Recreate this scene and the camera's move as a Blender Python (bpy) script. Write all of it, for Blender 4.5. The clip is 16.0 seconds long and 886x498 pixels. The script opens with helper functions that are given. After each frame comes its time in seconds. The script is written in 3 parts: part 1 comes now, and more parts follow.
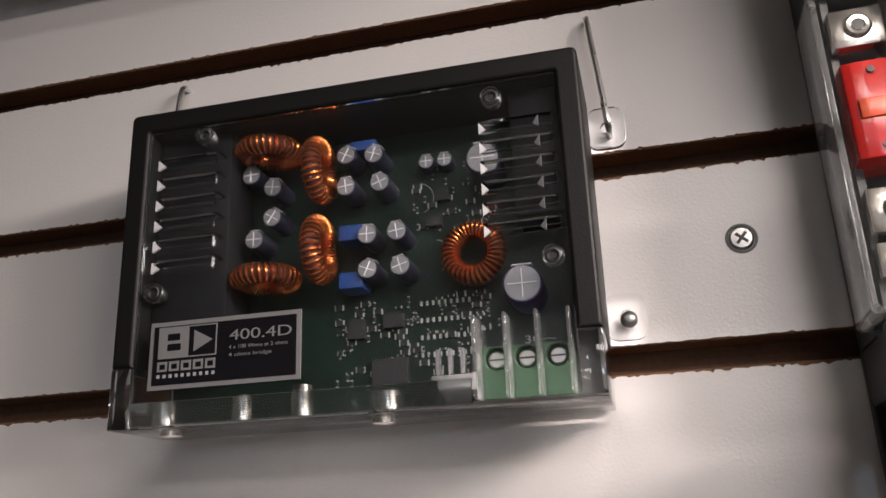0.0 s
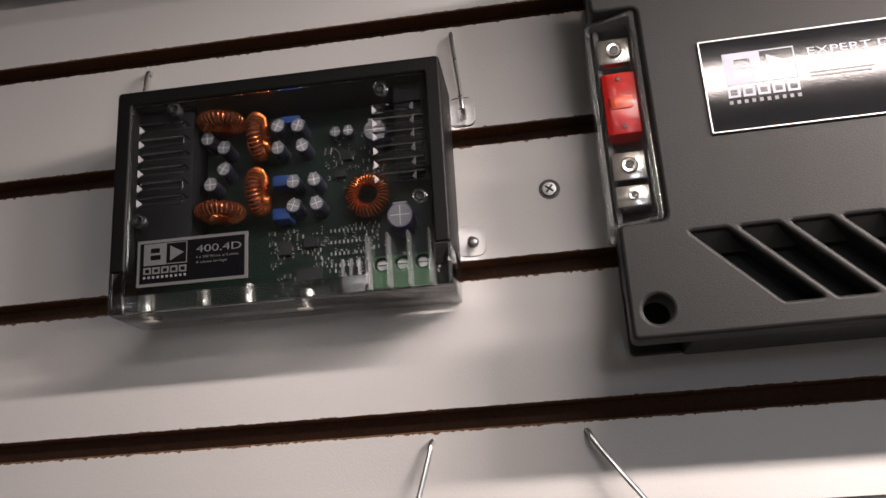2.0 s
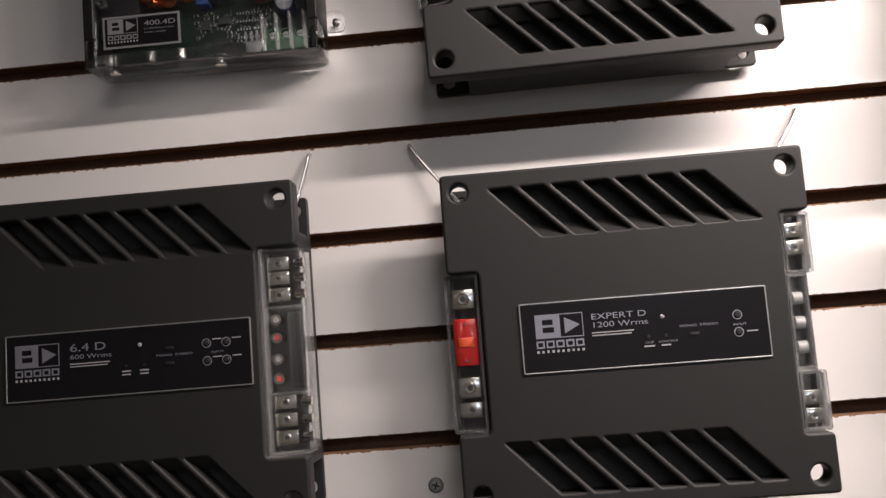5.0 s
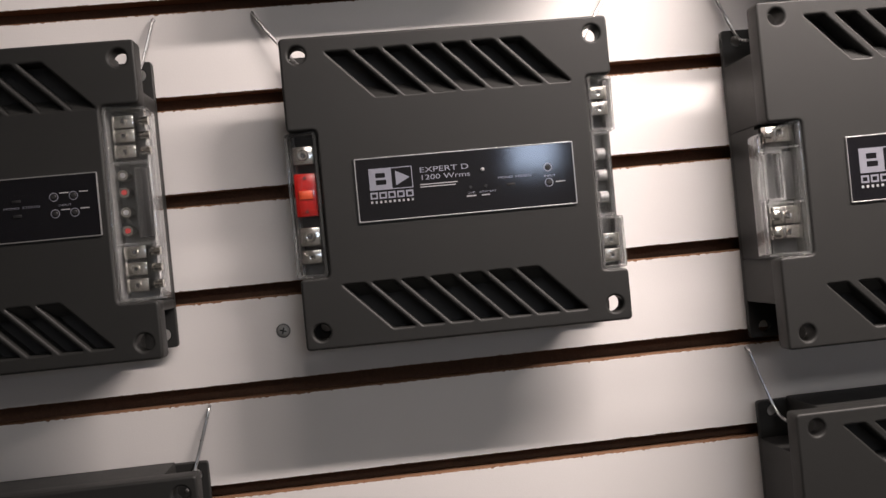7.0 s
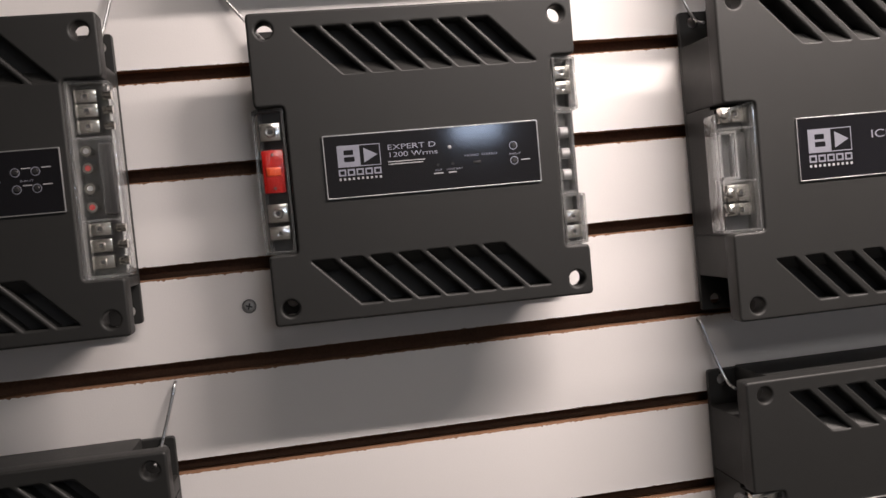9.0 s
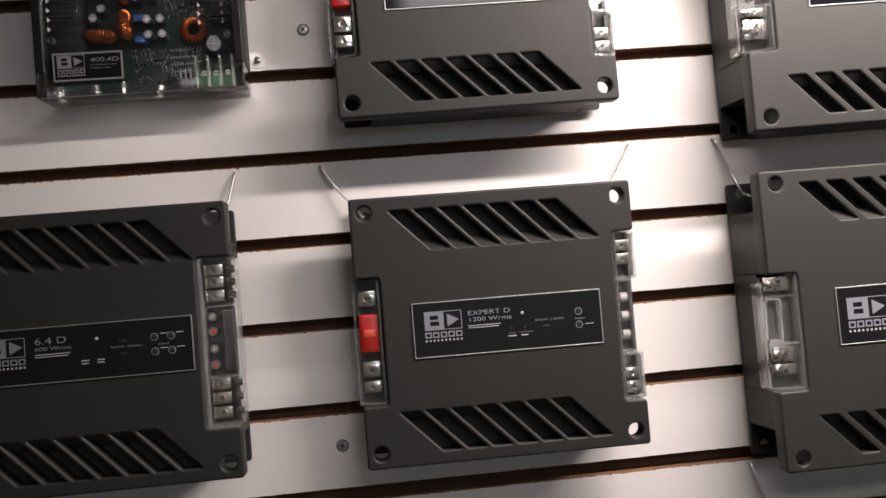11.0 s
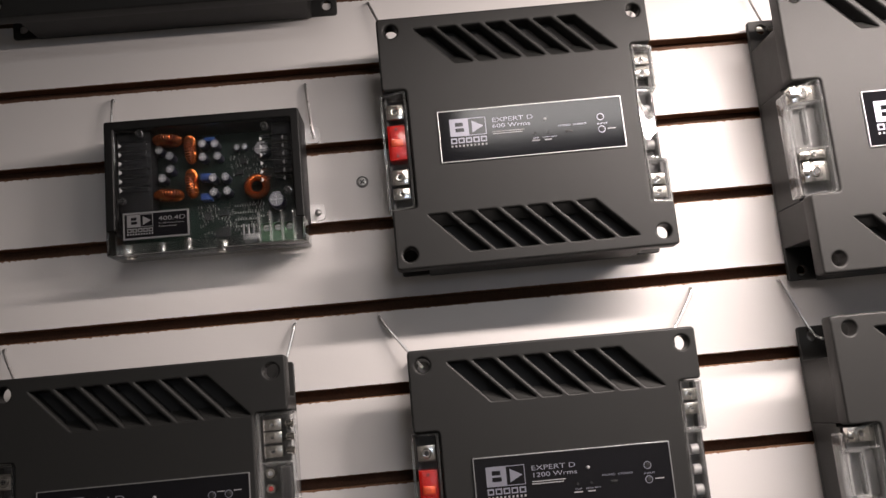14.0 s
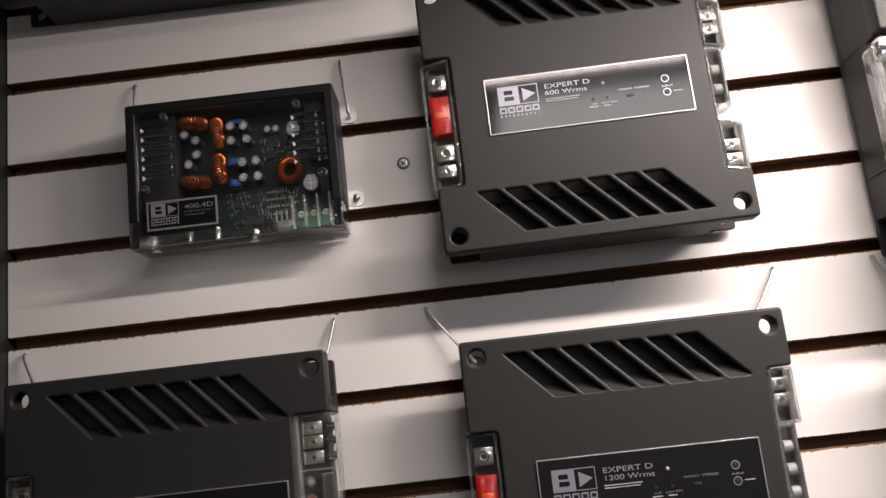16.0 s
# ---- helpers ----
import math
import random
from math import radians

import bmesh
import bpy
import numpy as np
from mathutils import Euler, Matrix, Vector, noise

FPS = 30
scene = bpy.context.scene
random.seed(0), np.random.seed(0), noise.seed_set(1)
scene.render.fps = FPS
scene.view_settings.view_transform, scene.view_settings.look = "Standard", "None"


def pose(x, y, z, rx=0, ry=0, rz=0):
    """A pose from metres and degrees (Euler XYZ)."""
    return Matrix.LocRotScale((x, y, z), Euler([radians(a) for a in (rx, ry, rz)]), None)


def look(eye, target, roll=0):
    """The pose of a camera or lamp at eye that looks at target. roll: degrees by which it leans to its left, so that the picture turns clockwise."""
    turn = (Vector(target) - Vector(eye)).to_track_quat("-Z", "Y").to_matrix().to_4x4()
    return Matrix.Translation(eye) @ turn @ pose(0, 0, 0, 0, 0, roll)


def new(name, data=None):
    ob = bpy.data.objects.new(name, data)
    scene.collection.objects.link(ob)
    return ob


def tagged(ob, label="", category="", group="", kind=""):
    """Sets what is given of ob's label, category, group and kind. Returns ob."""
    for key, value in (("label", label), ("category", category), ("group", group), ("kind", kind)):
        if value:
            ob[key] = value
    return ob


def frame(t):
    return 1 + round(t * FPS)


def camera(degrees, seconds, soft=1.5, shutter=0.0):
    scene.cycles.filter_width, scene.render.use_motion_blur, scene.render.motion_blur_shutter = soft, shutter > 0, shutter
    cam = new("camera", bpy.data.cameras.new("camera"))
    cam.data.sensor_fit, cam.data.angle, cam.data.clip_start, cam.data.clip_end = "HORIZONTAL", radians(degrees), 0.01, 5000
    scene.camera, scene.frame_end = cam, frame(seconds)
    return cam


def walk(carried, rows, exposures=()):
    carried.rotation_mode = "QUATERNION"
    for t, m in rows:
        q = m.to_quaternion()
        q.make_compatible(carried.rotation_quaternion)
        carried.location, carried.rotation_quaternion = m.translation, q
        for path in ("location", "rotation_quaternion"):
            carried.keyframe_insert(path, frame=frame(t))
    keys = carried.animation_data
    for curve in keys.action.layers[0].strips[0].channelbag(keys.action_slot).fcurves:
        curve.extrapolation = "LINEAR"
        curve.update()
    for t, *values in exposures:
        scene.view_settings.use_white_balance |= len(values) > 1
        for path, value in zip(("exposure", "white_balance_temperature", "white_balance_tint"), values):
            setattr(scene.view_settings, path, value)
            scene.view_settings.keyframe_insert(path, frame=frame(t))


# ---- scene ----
cam = camera(55.27, 16.0)
PATH = [
    (0, (0.0658, -0.3, 1.7513), (-0.387, 1.539, 2.41), -2.00),
    (0.5, (0.0761, -0.3266, 1.7392), (-0.3777, 1.5129, 2.3865), -2.07),
    (1, (0.0927, -0.3551, 1.7204), (-0.3292, 1.4861, 2.3777), -2.06),
    (1.5, (0.1016, -0.3817, 1.7026), (-0.2168, 1.4846, 2.3472), -2.63),
    (2, (0.0937, -0.4183, 1.6881), (-0.1366, 1.4729, 2.2968), -3.55),
    (2.5, (0.0825, -0.4568, 1.6690), (-0.0114, 1.4581, 2.2385), -4.62),
    (3, (0.0885, -0.4860, 1.6525), (0.0584, 1.4462, 2.1680), -4.91),
    (3.5, (0.1052, -0.5270, 1.6348), (0.0228, 1.4187, 2.0899), -4.77),
    (4, (0.1281, -0.5677, 1.6118), (0.0142, 1.3991, 1.9563), -4.74),
    (4.2, (0.1361, -0.5800, 1.6035), (0.0242, 1.3926, 1.9138), -4.66),
    (6.3, (0.1801, -0.6479, 1.5444), (0.2023, 1.3505, 1.6223), -5.37),
    (6.5, (0.1844, -0.6519, 1.5396), (0.2486, 1.3466, 1.5841), -5.37),
    (7, (0.1829, -0.6662, 1.5303), (0.3451, 1.3272, 1.5243), -5.51),
    (7.5, (0.1727, -0.6657, 1.5146), (0.3705, 1.3234, 1.4484), -5.38),
    (8, (0.1696, -0.6595, 1.5107), (0.4299, 1.3212, 1.4148), -5.62),
    (8.2, (0.1681, -0.6581, 1.5133), (0.4607, 1.3174, 1.4048), -5.58),
    (10.3, (0.1545, -0.7353, 1.5900), (0.4470, 1.2432, 1.5829), -5.18),
    (10.5, (0.1534, -0.7444, 1.5961), (0.4127, 1.2387, 1.6125), -5.08),
    (11, (0.1421, -0.7591, 1.6149), (0.3207, 1.2316, 1.6889), -4.77),
    (11.5, (0.1362, -0.7763, 1.6304), (0.2539, 1.2138, 1.7900), -4.73),
    (12, (0.1351, -0.7682, 1.6388), (0.2602, 1.2125, 1.8860), -5.08),
    (12.5, (0.1359, -0.7625, 1.6420), (0.2515, 1.2111, 1.9443), -5.04),
    (13, (0.1385, -0.7627, 1.6433), (0.2354, 1.2054, 1.9860), -4.92),
    (13.5, (0.1452, -0.7602, 1.6427), (0.2192, 1.2073, 1.9941), -5.13),
    (14, (0.1445, -0.7555, 1.6420), (0.2083, 1.2107, 2.0029), -5.36),
    (14.5, (0.1407, -0.7423, 1.6437), (0.1809, 1.2215, 2.0203), -5.78),
    (15, (0.1386, -0.7234, 1.6383), (0.1431, 1.2350, 2.0441), -6.01),
    (15.5, (0.1370, -0.7033, 1.6312), (0.1144, 1.2504, 2.0586), -6.38),
    (16, (0.1333, -0.6831, 1.6245), (0.1117, 1.2717, 2.0471), -6.55),
]
EXPOSURES = [(0.0, 0.66), (0.8, 0.46), (1.5, 0.30), (2.5, 0.24), (3.5, 0.05), (4.2, 0.03), (6.5, 0.18), (8.2, 0.20), (10.5, 0.14), (12.5, 0.08), (16.0, 0.06)]
walk(cam, [(t, look(eye, target, roll)) for t, eye, target, roll in PATH], EXPOSURES)

# ---- light ----
world = bpy.data.worlds.new("world")
world.use_nodes = True
world.node_tree.nodes["Background"].inputs[0].default_value = (0.9, 0.92, 1.0, 1)
world.node_tree.nodes["Background"].inputs[1].default_value = 0.05
scene.world = world


def lamp(name, kind, m, energy, colour, size, spot=None, blend=0.5, size_y=None):
    data = bpy.data.lights.new(name, kind)
    data.energy, data.color = energy, colour
    if kind == "AREA":
        data.size = size
        if size_y:
            data.shape, data.size_y = "RECTANGLE", size_y
    else:
        data.shadow_soft_size = size
    if spot:
        data.spot_size, data.spot_blend = radians(spot), blend
    ob = new(name, data)
    ob.matrix_basis = m
    return ob


STRIP = (0.60, -0.400, 2.029)
for lx, length, power in ((0.30, 0.26, 1.1), (0.76, 0.62, 12.6)):
    lamp("led_strip_light", "AREA", look((lx, STRIP[1], STRIP[2]), (lx, -0.25, 1.50)), power, (1.0, 0.866, 0.812), length, None, 0, 0.030)
# added fill from overhead, with no known source, to lift the shadows
lamp("ceiling_fill_light", "AREA", look((0.9, -2.5, 2.66), (0.9, -2.5, 0.0)), 14.5, (1.0, 0.95, 0.92), 1.2, None, 0, 0.6)

# ---- materials ----


def mat(name, colour, rough=0.5, metal=0.0, grain=0.0, scale=400.0, bump=0.0, coat=0.0, vary=0.0, vscale=8.0, emit=0.0, spec=0.5, rvar=0.0):
    m = bpy.data.materials.new(name)
    m.use_nodes = True
    nt = m.node_tree
    b = nt.nodes["Principled BSDF"]
    b.inputs["Base Color"].default_value = (*colour, 1)
    b.inputs["Roughness"].default_value = rough
    b.inputs["Metallic"].default_value = metal
    b.inputs["Coat Weight"].default_value = coat
    b.inputs["Coat Roughness"].default_value = 0.06
    b.inputs["Specular IOR Level"].default_value = spec
    if emit:
        b.inputs["Emission Color"].default_value = (*colour, 1)
        b.inputs["Emission Strength"].default_value = emit
    tc = nt.nodes.new("ShaderNodeTexCoord")

    def noise_tex(sc, detail=4):
        n = nt.nodes.new("ShaderNodeTexNoise")
        n.inputs["Scale"].default_value, n.inputs["Detail"].default_value = sc, detail
        nt.links.new(tc.outputs["Object"], n.inputs["Vector"])
        return n

    if vary or grain:
        big, fine = noise_tex(vscale), noise_tex(scale, 2)
        add = nt.nodes.new("ShaderNodeMath")
        add.operation = "MULTIPLY_ADD"
        nt.links.new(big.outputs["Fac"], add.inputs[0])
        add.inputs[1].default_value = 2 * vary
        add.inputs[2].default_value = 1 - vary
        add2 = nt.nodes.new("ShaderNodeMath")
        add2.operation = "MULTIPLY_ADD"
        nt.links.new(fine.outputs["Fac"], add2.inputs[0])
        add2.inputs[1].default_value = 2 * grain
        nt.links.new(add.outputs[0], add2.inputs[2])
        sub = nt.nodes.new("ShaderNodeMath")
        sub.operation = "SUBTRACT"
        nt.links.new(add2.outputs[0], sub.inputs[0])
        sub.inputs[1].default_value = grain
        mul = nt.nodes.new("ShaderNodeVectorMath")
        mul.operation = "SCALE"
        mul.inputs[0].default_value = colour
        nt.links.new(sub.outputs[0], mul.inputs["Scale"])
        nt.links.new(mul.outputs[0], b.inputs["Base Color"])
    if rvar:
        rn = noise_tex(vscale * 3)
        mr = nt.nodes.new("ShaderNodeMapRange")
        mr.inputs["To Min"].default_value, mr.inputs["To Max"].default_value = rough - rvar, rough + rvar
        nt.links.new(rn.outputs["Fac"], mr.inputs["Value"])
        nt.links.new(mr.outputs[0], b.inputs["Roughness"])
    if bump:
        bn = noise_tex(scale, 2)
        bp = nt.nodes.new("ShaderNodeBump")
        bp.inputs["Strength"].default_value, bp.inputs["Distance"].default_value = bump, 0.0004
        nt.links.new(bn.outputs["Fac"], bp.inputs["Height"])
        nt.links.new(bp.outputs[0], b.inputs["Normal"])
    return m


def clear(name, colour, rough, ior=1.46):
    m = mat(name, colour, rough)
    b = m.node_tree.nodes["Principled BSDF"]
    b.inputs["Transmission Weight"].default_value = 1.0
    b.inputs["IOR"].default_value = ior
    return m


MELAMINE = mat("melamine", (0.80, 0.775, 0.76), 0.34, grain=0.02, scale=800, bump=0.22, vary=0.035, vscale=6, rvar=0.06)
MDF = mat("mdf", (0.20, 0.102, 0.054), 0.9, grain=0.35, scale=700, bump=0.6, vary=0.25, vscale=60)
# the same brown MDF, darkened to paint in the shade deep in the grooves
MDF_SHADED = mat("mdf_shaded", (0.11, 0.056, 0.033), 0.92, grain=0.3, scale=500, bump=0.6, vary=0.2, vscale=40)
SHELL = mat("moulded_plastic", (0.0212, 0.0214, 0.0206), 0.50, grain=0.10, scale=1500, bump=0.28, vary=0.08, vscale=25, rvar=0.05, spec=0.38)
INNER = mat("black_plastic", (0.026, 0.026, 0.026), 0.55, grain=0.1, scale=900, bump=0.2, vary=0.1, vscale=40)
FRAME = mat("satin_black_plastic", (0.007, 0.007, 0.007), 0.48, spec=0.32, grain=0.1, scale=1400, bump=0.2, vary=0.1, vscale=30)
GLOSS = mat("gloss_black_panel", (0.008, 0.008, 0.010), 0.072, vary=0.1, vscale=30, rvar=0.012, bump=0.03, scale=900)
PRINT = mat("white_print", (0.62, 0.62, 0.64), 0.45, vary=0.06, vscale=200)
PRINT_GREY = mat("grey_print", (0.33, 0.33, 0.34), 0.5, vary=0.08, vscale=200)
SILVER = mat("silver_edge", (0.52, 0.52, 0.52), 0.38, 0.8, vary=0.08, vscale=100)
CHROME = mat("nickel", (0.74, 0.71, 0.66), 0.17, 1.0, vary=0.1, vscale=150, rvar=0.08, bump=0.1, scale=600)
WIRE = mat("galvanised_wire", (0.62, 0.62, 0.62), 0.30, 1.0, vary=0.12, vscale=120, rvar=0.1)
STEEL = mat("zinc_screw", (0.46, 0.46, 0.45), 0.38, 1.0, vary=0.2, vscale=300, bump=0.3, scale=900)
COPPER = mat("enamelled_copper", (0.74, 0.20, 0.050), 0.20, 0.92, vary=0.12, vscale=300, coat=0.5)
CORE = mat("ferrite_core", (0.060, 0.014, 0.008), 0.8, vary=0.2, vscale=200)
ALU = mat("aluminium_can", (0.24, 0.24, 0.255), 0.42, 0.5, vary=0.1, vscale=300, bump=0.2, scale=1500)
SLEEVE = mat("dark_sleeve", (0.016, 0.016, 0.030), 0.35, vary=0.1, vscale=200)
SLEEVE_VIOLET = mat("violet_sleeve", (0.030, 0.024, 0.075), 0.35, vary=0.1, vscale=200)
PCB = mat("solder_mask", (0.003, 0.0115, 0.0075), 0.35, grain=0.25, scale=1100, vary=0.35, vscale=90, bump=0.4)
PCB_BLACK = mat("heatsink_black", (0.005, 0.005, 0.006), 0.65, vary=0.2, vscale=80, spec=0.2)
CHIP = mat("chip_epoxy", (0.014, 0.014, 0.015), 0.5, vary=0.2, vscale=300)
SOLDER = mat("tinned_pad", (0.60, 0.60, 0.56), 0.35, 0.7, vary=0.2, vscale=500)
TERMINAL = mat("green_terminal", (0.016, 0.044, 0.021), 0.42, vary=0.12, vscale=150)
BLUE = mat("blue_film", (0.014, 0.045, 0.17), 0.4, vary=0.15, vscale=200)
RED = mat("red_fuse", (0.40, 0.012, 0.009), 0.20, vary=0.1, vscale=120, coat=0.4)
RED.node_tree.nodes["Principled BSDF"].inputs["Transmission Weight"].default_value = 0.30
RCA_RED = mat("rca_red", (0.22, 0.02, 0.018), 0.35, vary=0.1, vscale=120)
CLEAR = clear("clear_polycarbonate", (0.97, 0.975, 0.975), 0.02, 1.52)
# a small white diffuse share imitates the bright catch of light on clear edges
RIM = clear("clear_moulding_edge", (0.90, 0.91, 0.91), 0.05, 1.5)
RIM.node_tree.nodes["Principled BSDF"].inputs["Transmission Weight"].default_value = 0.95
SMOKE = clear("clear_cover_sheet", (0.84, 0.86, 0.87), 0.03, 1.5)
FROST = clear("frosted_edge", (0.80, 0.82, 0.82), 0.14, 1.5)
GREY = mat("grey_nylon", (0.15, 0.15, 0.15), 0.5, vary=0.1, vscale=150)
LABEL_GREY = mat("label_print", (0.20, 0.20, 0.205), 0.5, vary=0.1, vscale=200)
INK = mat("metallic_print", (0.33, 0.335, 0.39), 0.45, 0.6, vary=0.08, vscale=150)
LINK = mat("amber_fuse_core", (0.42, 0.050, 0.012), 0.35, vary=0.3, vscale=260, coat=0.2)
CREAM = mat("room_paint", (0.55, 0.53, 0.50), 0.8, grain=0.03, scale=150, vary=0.05, vscale=2, bump=0.1)
CARPET = mat("dark_floor", (0.10, 0.095, 0.09), 0.7, grain=0.2, scale=80, vary=0.1, vscale=3, bump=0.3)
POST = mat("black_post", (0.012, 0.013, 0.013), 0.5, vary=0.15, vscale=20, grain=0.1, scale=800, bump=0.2)
GLOW = mat("lamp_glow", (1.0, 0.94, 0.86), 0.5, emit=9.0)
GLOW_COOL = mat("lamp_glow_cool", (0.62, 0.75, 1.0), 0.5, emit=13.0)

# ---- mesh helpers ----


def finish(me, material, smooth=38):
    me.materials.clear()
    me.materials.append(material)
    me.polygons.foreach_set("use_smooth", [bool(smooth)] * len(me.polygons))
    if smooth:
        kept, sharp = np.zeros(len(me.edges), bool), np.zeros(len(me.edges), bool)
        me.edges.foreach_get("use_edge_sharp", kept)
        me.set_sharp_from_angle(angle=radians(smooth))
        me.edges.foreach_get("use_edge_sharp", sharp)
        me.edges.foreach_set("use_edge_sharp", kept | sharp)
    me.update()
    return me


def part(name, bm, material, parent=None, label="", m=None, smooth=38):
    """Links a bmesh, or a mesh, as one object under its thing or part."""
    if isinstance(bm, bpy.types.Mesh):
        me = bm
    else:
        me = bpy.data.meshes.new(name)
        bm.to_mesh(me)
        bm.free()
    if not me.materials:
        finish(me, material, smooth)
    ob = new(name, me)
    ob.parent = parent
    if m is not None:
        ob.matrix_basis = m
    return tagged(ob, label)


def thing(name, m, label, category, group="", kind=""):
    ob = new(name)
    ob.matrix_basis = m
    ob.empty_display_size = 0.02
    return tagged(ob, label, category, group, kind)


def rounded(pts, r, n=4):
    """A closed outline with its corners rounded by r (a number, or one for each corner)."""
    out = []
    for i, p in enumerate(pts):
        p, a, b = Vector(p), Vector(pts[i - 1]), Vector(pts[(i + 1) % len(pts)])
        rr = r[i] if isinstance(r, (list, tuple)) else r
        da, db = (a - p), (b - p)
        rr = min(rr, da.length * 0.45, db.length * 0.45)
        if rr < 1e-5:
            out.append(tuple(p))
            continue
        s, e = p + da.normalized() * rr, p + db.normalized() * rr
        for k in range(n + 1):
            f = k / n
            out.append(tuple(s * (1 - f) ** 2 + p * 2 * f * (1 - f) + e * f * f))
    return out


def circle(x, z, r, n=20):
    return [(x + r * math.cos(2 * math.pi * k / n), z + r * math.sin(2 * math.pi * k / n)) for k in range(n)]


def rect(x0, z0, x1, z1):
    return [(x0, z0), (x1, z0), (x1, z1), (x0, z1)]


def plate(outline, holes, y0, y1, bevel=0.0, steps=2):
    """A sheet with holes that lies in x and z, from depth y0 (front) to y1 (back), with rounded edges."""
    cu = bpy.data.curves.new("outline", "CURVE")
    cu.dimensions, cu.fill_mode = "2D", "BOTH"
    cu.extrude = (y1 - y0) / 2 - bevel
    cu.bevel_depth, cu.bevel_resolution, cu.offset = bevel, steps, -bevel
    for loop in (outline, *holes):
        sp = cu.splines.new("POLY")
        sp.points.add(len(loop) - 1)
        for q, (x, z) in zip(sp.points, loop):
            q.co = (x, z, 0, 1)
        sp.use_cyclic_u = True
    ob = bpy.data.objects.new("outline", cu)
    me = bpy.data.meshes.new_from_object(ob)
    bpy.data.objects.remove(ob)
    mid = (y0 + y1) / 2
    co = np.empty(len(me.vertices) * 3)
    me.vertices.foreach_get("co", co)
    co = co.reshape(-1, 3)
    co = np.stack([co[:, 0], mid - co[:, 2], co[:, 1]], 1)
    me.vertices.foreach_set("co", co.ravel())
    me.materials.clear()
    bm = bmesh.new()
    bm.from_mesh(me)
    bmesh.ops.remove_doubles(bm, verts=bm.verts[:], dist=2e-6)
    bm.normal_update()
    for e in bm.edges:
        if sum(abs(f.normal.y) > 0.999 for f in e.link_faces) == 1:
            e.smooth = False
    bm.to_mesh(me)
    bm.free()
    me.update()
    return me


def words(text, size, x, z, y, align="LEFT", thick=0.00004, wide=1.3):
    cu = bpy.data.curves.new("words", "FONT")
    cu.body, cu.size, cu.align_x, cu.extrude = text, size, align, thick
    ob = bpy.data.objects.new("words", cu)
    me = bpy.data.meshes.new_from_object(ob)
    bpy.data.objects.remove(ob)
    co = np.empty(len(me.vertices) * 3)
    me.vertices.foreach_get("co", co)
    co = co.reshape(-1, 3)
    co = np.stack([co[:, 0] * wide + x, y - co[:, 2], co[:, 1] * 0.86 + z], 1)
    me.vertices.foreach_set("co", co.ravel())
    me.materials.clear()
    me.update()
    return me


def box(x0, x1, y0, y1, z0, z1, bevel=0.0, seg=2):
    bm = bmesh.new()
    bmesh.ops.create_cube(bm, size=1)
    for v in bm.verts:
        v.co = ((x0 + x1) / 2 + v.co.x * (x1 - x0), (y0 + y1) / 2 + v.co.y * (y1 - y0), (z0 + z1) / 2 + v.co.z * (z1 - z0))
    if bevel:
        bmesh.ops.bevel(bm, geom=bm.edges[:], offset=bevel, segments=seg, affect="EDGES", profile=0.5)
    return bm


def add_box(bm, x0, x1, y0, y1, z0, z1):
    vs = [bm.verts.new((x, y, z)) for x in (x0, x1) for y in (y0, y1) for z in (z0, z1)]
    for f in ((0, 1, 3, 2), (4, 6, 7, 5), (0, 4, 5, 1), (2, 3, 7, 6), (0, 2, 6, 4), (1, 5, 7, 3)):
        bm.faces.new([vs[i] for i in f])


def lathe(profile, n=24, axis="y"):
    """Turns a profile of (radius, height) pairs about the axis."""
    bm = bmesh.new()
    rings = []
    for r, h in profile:
        ring = []
        for k in range(n):
            a = 2 * math.pi * k / n
            c, s = r * math.cos(a), r * math.sin(a)
            ring.append(bm.verts.new((c, h, s) if axis == "y" else (c, s, h) if axis == "z" else (h, c, s)))
        rings.append(ring)
    for a, b in zip(rings, rings[1:]):
        for k in range(n):
            bm.faces.new((a[k], a[(k + 1) % n], b[(k + 1) % n], b[k]))
    for ring in (rings[0], rings[-1]):
        bm.faces.new(ring)
    bmesh.ops.recalc_face_normals(bm, faces=bm.faces[:])
    return bm


def tube(points, r, n=8, closed=False):
    """A round wire along points."""
    bm = bmesh.new()
    pts = [Vector(p) for p in points]
    rings = []
    prev = None
    for i, p in enumerate(pts):
        a = pts[i - 1] if i or closed else p
        b = pts[(i + 1) % len(pts)] if i < len(pts) - 1 or closed else p
        d = (b - a).normalized()
        up = prev if prev else (Vector((0, 0, 1)) if abs(d.z) < 0.9 else Vector((1, 0, 0)))
        side = d.cross(up).normalized()
        up = side.cross(d).normalized()
        prev = up
        rings.append([bm.verts.new(p + r * (math.cos(2 * math.pi * k / n) * side + math.sin(2 * math.pi * k / n) * up)) for k in range(n)])
    pairs = list(zip(rings, rings[1:])) + ([(rings[-1], rings[0])] if closed else [])
    for a, b in pairs:
        for k in range(n):
            bm.faces.new((a[k], a[(k + 1) % n], b[(k + 1) % n], b[k]))
    if not closed:
        bm.faces.new(rings[0])
        bm.faces.new(rings[-1])
    bmesh.ops.recalc_face_normals(bm, faces=bm.faces[:])
    return bm


def bend(points, n=5):
    """Rounds the corners of an open line of points."""
    out = [Vector(points[0])]
    for a, p, b in zip(points, points[1:], points[2:]):
        a, p, b = Vector(a), Vector(p), Vector(b)
        s, e = p + (a - p) * 0.45, p + (b - p) * 0.45
        for k in range(n + 1):
            f = k / n
            out.append(s * (1 - f) ** 2 + p * 2 * f * (1 - f) + e * f * f)
    return out + [Vector(points[-1])]


